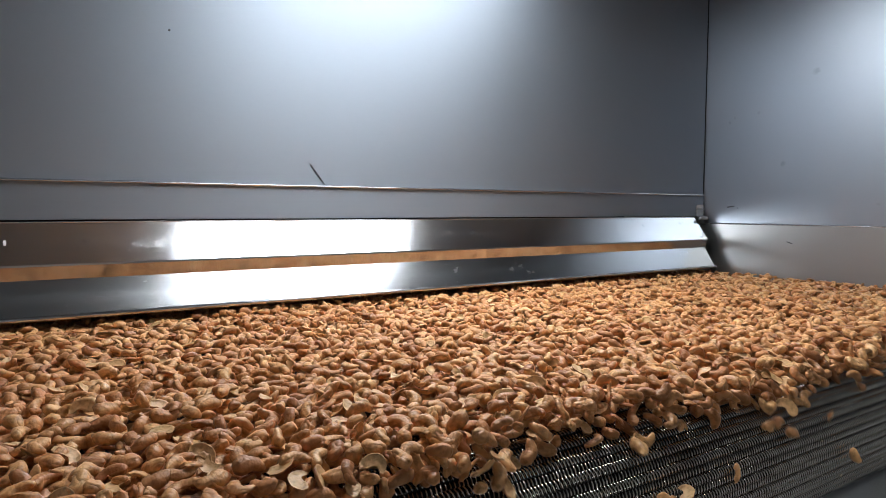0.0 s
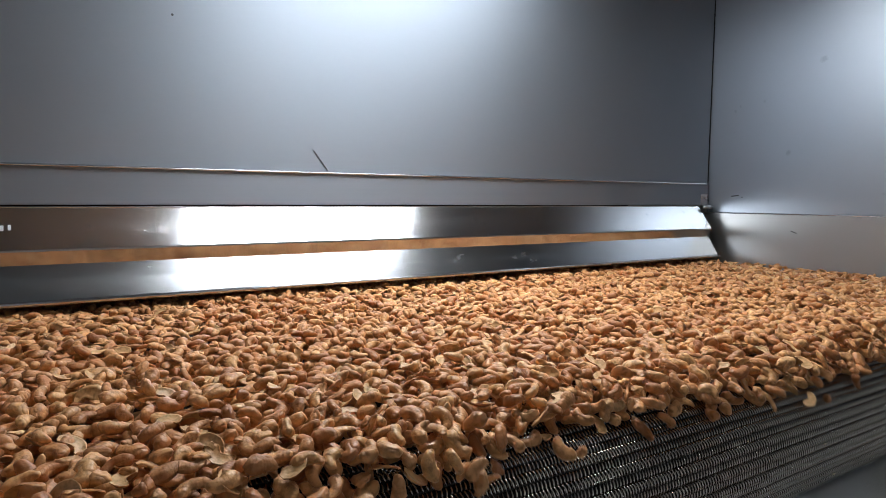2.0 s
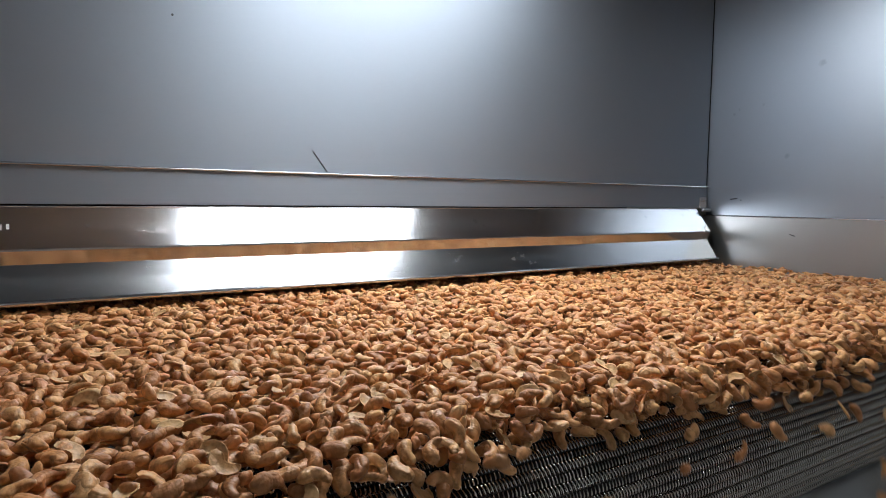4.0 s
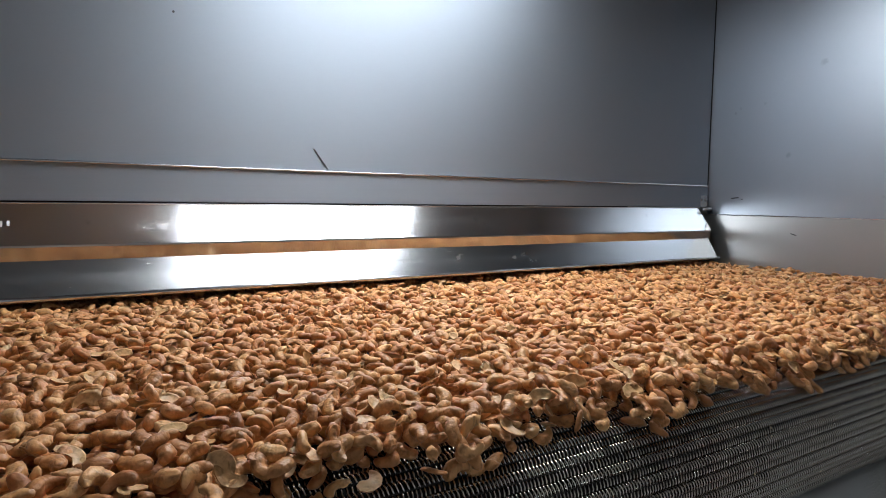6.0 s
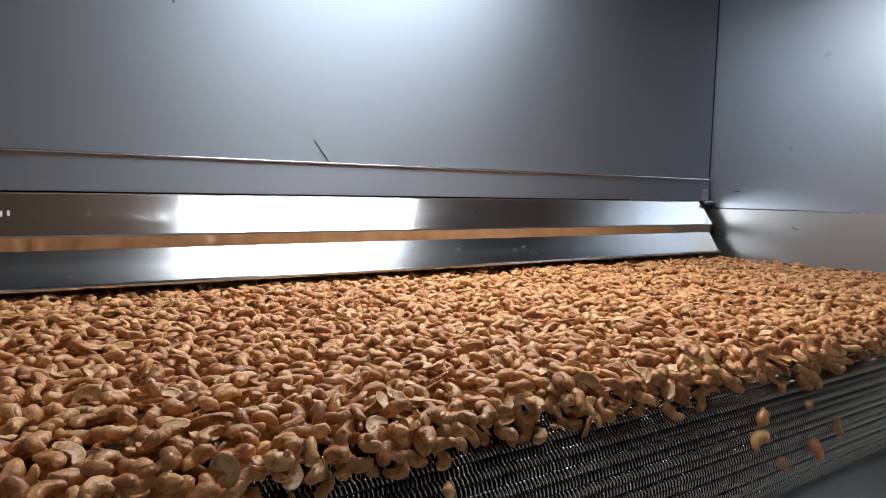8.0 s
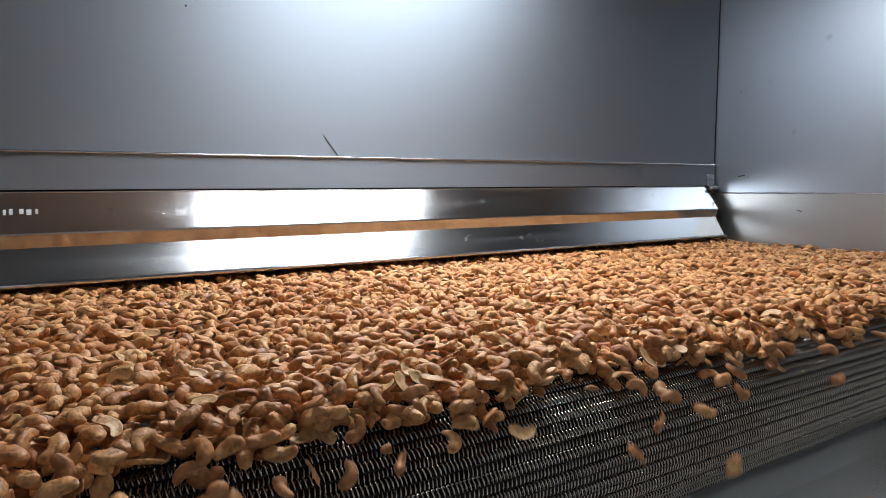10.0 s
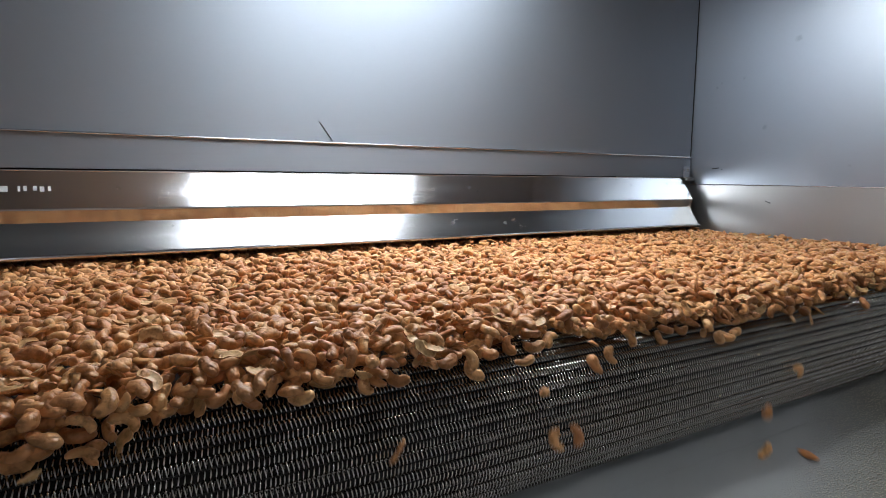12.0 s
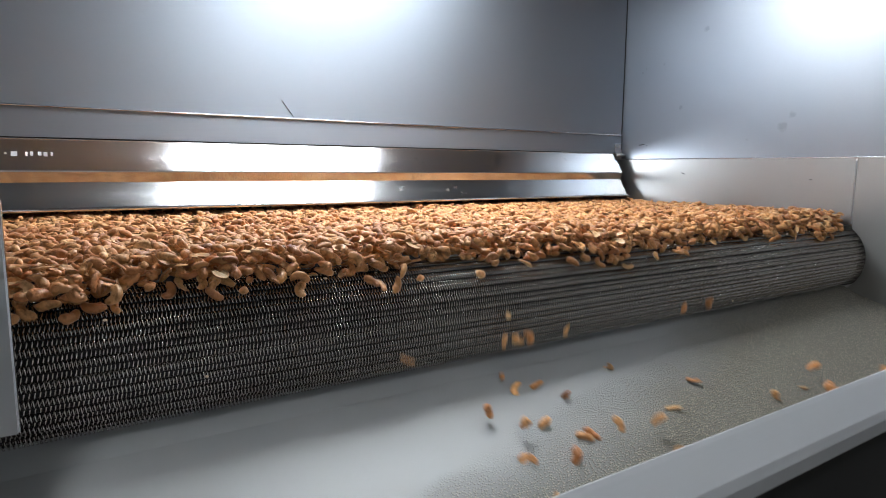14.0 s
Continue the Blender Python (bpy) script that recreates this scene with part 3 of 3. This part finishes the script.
def build_bed():
    rng = random.Random(11)
    shapes = [nut_shape(*k[:4], k[4], i + 40 * n, 7, 8) for n in range(3) for i, k in enumerate(KINDS)]
    verts, faces, pale, base = [], [], [], 0
    plain_shapes = [nut_shape(*k[:4], k[4], i, 5, 6) for i, k in enumerate(KINDS)] * 3
    for z, area, made in ((0.008, 4.5e-4, plain_shapes), (0.018, 3.6e-4, shapes), (0.030, 2.8e-4, shapes)):
        for x, y in scatter(rng, FRONT, 0.20, area):
            k = rng.choices(range(len(KINDS)), WEIGHTS)[0]
            v, f, p = made[k + len(KINDS) * rng.randrange(3)]
            m = np.array(lie(rng, True)) * rng.uniform(0.86, 1.1)
            verts.append(v @ m.T + np.array((x, y, z + heap(x, y) + rng.uniform(-.005, .006))))
            faces += [tuple(q + base for q in t) for t in f]
            pale += p
            base += len(v)
    me = bpy.data.meshes.new("cashew_bed")
    me.from_pydata(np.concatenate(verts).tolist(), [], faces)
    me.materials.append(NUT)
    me.materials.append(SPLIT)
    me.polygons.foreach_set("material_index", pale)
    me.polygons.foreach_set("use_smooth", [True] * len(faces))
    return tagged(new("cashew_bed", me), "deep bed of golden brown roasted cashews on the belt", "cashews", kind="stuff")


# nuts seen going over the end: where along the roller, and when
FALLS_OPENING = [
    (-0.842, -0.27), (-0.898, -0.20), (-1.136, -0.17), (-1.222, -0.17), (-1.246, -0.17), (-0.917, -0.15), (-1.009, 0.77),
    (-1.033, 0.80), (-0.830, 0.82), (-0.838, 0.90), (-0.947, 2.73), (-1.018, 2.78), (-1.197, 2.78), (-1.308, 2.82),
    (-1.076, 2.90), (-1.323, 5.30), (-1.302, 5.35), (-1.286, 5.37), (-1.014, 6.27), (-1.180, 6.28), (-1.215, 6.28),
    (-1.021, 6.30), (-1.201, 6.32), (-1.149, 6.32), (-1.206, 6.37), (-0.866, 7.25), (-0.888, 7.27), (-0.878, 7.28),
    (-0.903, 7.33), (-1.111, 7.35), (-1.053, 7.77), (-0.984, 7.78), (-1.087, 7.80), (-1.064, 7.82), (-0.972, 7.83),
]
FALLS_MIDDLE = [
    (-1.446, 10.37), (-0.946, 10.70), (-1.045, 10.75), (-0.998, 10.75), (-1.005, 10.77), (-1.040, 10.77), (-1.406, 10.80),
    (-0.799, 10.83), (-1.433, 10.83), (-1.070, 10.83), (-1.381, 10.87), (-1.392, 10.90), (-1.086, 11.27), (-1.103, 11.27),
    (-1.572, 11.28), (-1.602, 11.30), (-1.159, 11.32), (-1.484, 11.33), (-1.475, 11.35), (-1.514, 11.35), (-1.547, 11.37),
    (-1.218, 11.40), (-0.902, 11.65), (-0.976, 11.70), (-0.963, 11.72), (-1.348, 11.77), (-0.873, 11.77), (-1.322, 11.78),
    (-1.539, 11.80), (-1.352, 11.83), (-1.263, 11.85), (-1.361, 11.92),
]
FALLS_CLOSING = [
    (-0.722, 12.13), (-0.742, 12.17), (-0.605, 12.22), (-0.627, 12.27), (-0.723, 12.30), (-0.569, 12.30), (-1.476, 12.32),
    (-0.522, 12.67), (-1.011, 12.72), (-1.572, 12.77), (-1.585, 12.78), (-1.094, 12.80), (-1.636, 12.82), (-1.714, 12.82),
    (-1.685, 12.85), (-1.367, 13.10), (-0.871, 13.15), (-0.970, 13.20), (-1.023, 13.23), (-1.042, 13.25), (-1.637, 13.25),
    (-1.663, 13.27), (-1.184, 13.28), (-0.896, 13.32), (-0.660, 13.32), (-1.035, 13.38),
]
FALLS_LAST = [
    (-0.709, 13.53), (-0.796, 13.53), (-1.017, 13.55), (-1.213, 13.57), (-1.145, 13.57), (-1.197, 13.58), (-0.907, 13.60),
    (-1.251, 13.60), (-1.167, 13.63), (-1.034, 13.65), (-1.235, 13.67), (-1.195, 13.68), (-1.247, 13.70), (-1.207, 13.72),
    (-0.698, 13.72), (-1.188, 13.72), (-1.101, 13.72), (-0.783, 13.73), (-1.235, 13.73), (-1.411, 13.73), (-1.222, 13.77),
    (-1.408, 13.85), (-1.258, 13.87), (-1.435, 13.88), (-1.122, 13.92),
]


LOOSE = []


def clump_time(x, t0, rng):
    """Nuts hang at the edge and go over in clumps, cell by cell."""
    cell = math.floor(x / 0.07)
    beat = 1.0 + 0.5 * ((cell * 37) % 3)
    shift = 0.5 * ((cell * 53) % 3)
    if 3.0 < t0 < 5.0 or 8.0 < t0 < 10.0:
        return t0 + rng.uniform(-0.2, 0.4)
    return math.floor((t0 + shift) / beat) * beat - shift + rng.uniform(-0.09, 0.0)


def build_loose():
    rng = random.Random(23)
    spill = tagged(new("cashew_spill"), "roasted cashews riding to the belt end and spilling over", "cashews", kind="stuff")
    fine = nut_meshes(11, 10)
    for layer, (z, area) in enumerate(((0.007, 4.4e-4), (0.018, 3.0e-4), (0.029, 2.7e-4))):
        for x, y in scatter(rng, TIP - 0.03, FRONT, area):
            tip = TIP + 0.020 * noise.noise(Vector((x * 5, 0.3, 1.0))) + 0.006 * noise.noise(Vector((x * 16, y * 25, 5.0))) + (-0.016, -0.008, 0.000)[layer]
            t0 = clump_time(x, (y - tip) / SPEED, rng)
            if t0 < -0.8:
                continue
            k = rng.choices(range(len(KINDS)), WEIGHTS)[0]
            ob = new("cashew", fine[k])
            LOOSE.append((ob, x, y, z + heap(x, y) + rng.uniform(-.003, .003), lie(rng, rng.random() < 0.6).to_4x4(), t0, rng.randrange(10 ** 6)))
            if x > -1.70 or layer < 1:
                ob.parent = spill
            else:
                tagged(ob, "split roasted cashew half with a pale face" if KINDS[k][4] else "golden brown roasted curved cashew kernel", "cashew", "cashews at the belt end")
    # single nuts that are seen to fall
    for x, t0 in FALLS_OPENING + FALLS_MIDDLE + FALLS_CLOSING + FALLS_LAST:
        at = min((i for i in range(len(LOOSE)) if len(LOOSE[i]) == 7), key=lambda i: abs(LOOSE[i][1] - x) + SPEED * abs(LOOSE[i][5] - t0))
        ob, _, _, _, turn, _, seed = LOOSE[at]
        LOOSE[at] = (ob, x, TIP + SPEED * t0, 0.016, turn, t0, seed, True)


def nut_rows(x, y, z, turn, t0, seed, straight=False):
    """Rides on the belt, tips over the roller, falls, slides down the chute into the trough."""
    rng = random.Random(seed)

    def ride(t):
        return Matrix.Translation((x, 0, 0)) @ belt_pose(y - SPEED * t, z) @ turn

    rows = []
    if t0 > 0:
        last = min(t0, SECONDS)
        n = max(1, math.ceil(last / 1.5)) if y - SPEED * last < ROLL_Y else 1
        rows = [(last * i / n, ride(last * i / n)) for i in range(n + 1)]
        if t0 >= SECONDS:
            return rows
    m = ride(t0)
    s = y - SPEED * t0
    a, w = max((ROLL_Y - s) / ROLL_R, 0.12), 0.25
    h = ROLL_R + z
    dt = 1 / 60
    axis = Vector((1 + rng.uniform(-.3, .3), rng.uniform(-.7, .7), rng.uniform(-.7, .7))).normalized()
    spin = rng.uniform(3, 13)
    ang, drift = 0.0, 0.0 if straight else rng.uniform(-.12, .12)
    px, state, t, k = x, "roll", t0, 0
    py = pz = vy = vz = 0.0
    start = m.to_3x3().to_4x4()
    end = 0
    while t < SECONDS + 0.05 and state != "done" and k < 150:
        if state == "roll":
            w += (9.81 * math.sin(a) / h * 0.55) * dt
            a += w * dt
            h = max(h - 0.06 * dt, ROLL_R + 0.009)
            py, pz = ROLL_Y - h * math.sin(a), -ROLL_R + h * math.cos(a)
            ang += w * dt * 1.3
            if w * w * h > 9.81 * math.cos(a) or a > 1.15:
                state, vy, vz = "fall", -w * h * math.cos(a), -w * h * math.sin(a)
        elif state == "fall":
            vz -= 9.81 * dt
            py, pz, px = py + vy * dt, pz + vz * dt, px + drift * dt
            ang += spin * dt
            if pz < chute_z(py) + 0.009 and py > -1.25:
                v = -vy * 0.97 - vz * 0.24
                state, slide = "slide", 0.75 + 0.6 * v
                hop = 0.0 if straight else rng.uniform(0.1, 0.6)
        elif state == "slide":
            slide += 1.5 * dt
            py -= slide * 0.97 * dt
            hop -= 8.4 * dt
            pz = max(chute_z(py) + 0.008, pz + max(hop, -1) * dt)
            ang += spin * 0.8 * dt
            if py < -1.252:
                state, vz = "drop", -0.8
        elif state == "drop":
            vz -= 9.81 * dt
            py = max(py - 0.3 * dt, -1.275)
            pz += vz * dt
            if pz < -0.61:
                pz, state = -0.61, "done"
        px = min(-0.015, max(LEFT_X + 0.015, px))
        t += dt
        k += 1
        if t >= 0 and (k % 2 == 0 or state == "done"):
            rows.append((t, Matrix.Translation((px, py, pz)) @ Matrix.Rotation(ang, 4, axis) @ start))
    if not rows:
        return [(0, Matrix.Translation((px, py, pz)) @ start), (SECONDS, Matrix.Translation((px, py, pz)) @ start)]
    if rows[0][0] > 0.02 and t0 <= 0:
        rows.insert(0, (0, rows[0][1]))
    if rows[-1][0] < SECONDS:
        rows += [(rows[-1][0] + 0.1, rows[-1][1]), (SECONDS, rows[-1][1])]
    keep, used = [], set()
    for t, m in rows:
        if frame(t) not in used and t >= 0:
            used.add(frame(t))
            keep.append((t, m))
    return keep


def motions():
    for row, s, dx, dz in BELT:
        walk(row, [(t, Matrix.Translation((dx, 0, 0)) @ belt_pose(s - SPEED * t, dz)) for t in range(15)])
    walk(DRUM, [(t, pose(0, ROLL_Y, -ROLL_R, math.degrees(SPEED * t / ROLL_R))) for t in range(15)])
    walk(BED, [(0, pose(0, 0, 0)), (7, pose(0, -SPEED * 7, 0)), (14, pose(0, -SPEED * 14, 0))])
    for ob, *how in LOOSE:
        walk(ob, nut_rows(*how))


build_room()
build_hood()
build_baffle()
DRUM = build_belt()
build_chute()
build_guide()
BED = build_bed()
build_loose()
motions()
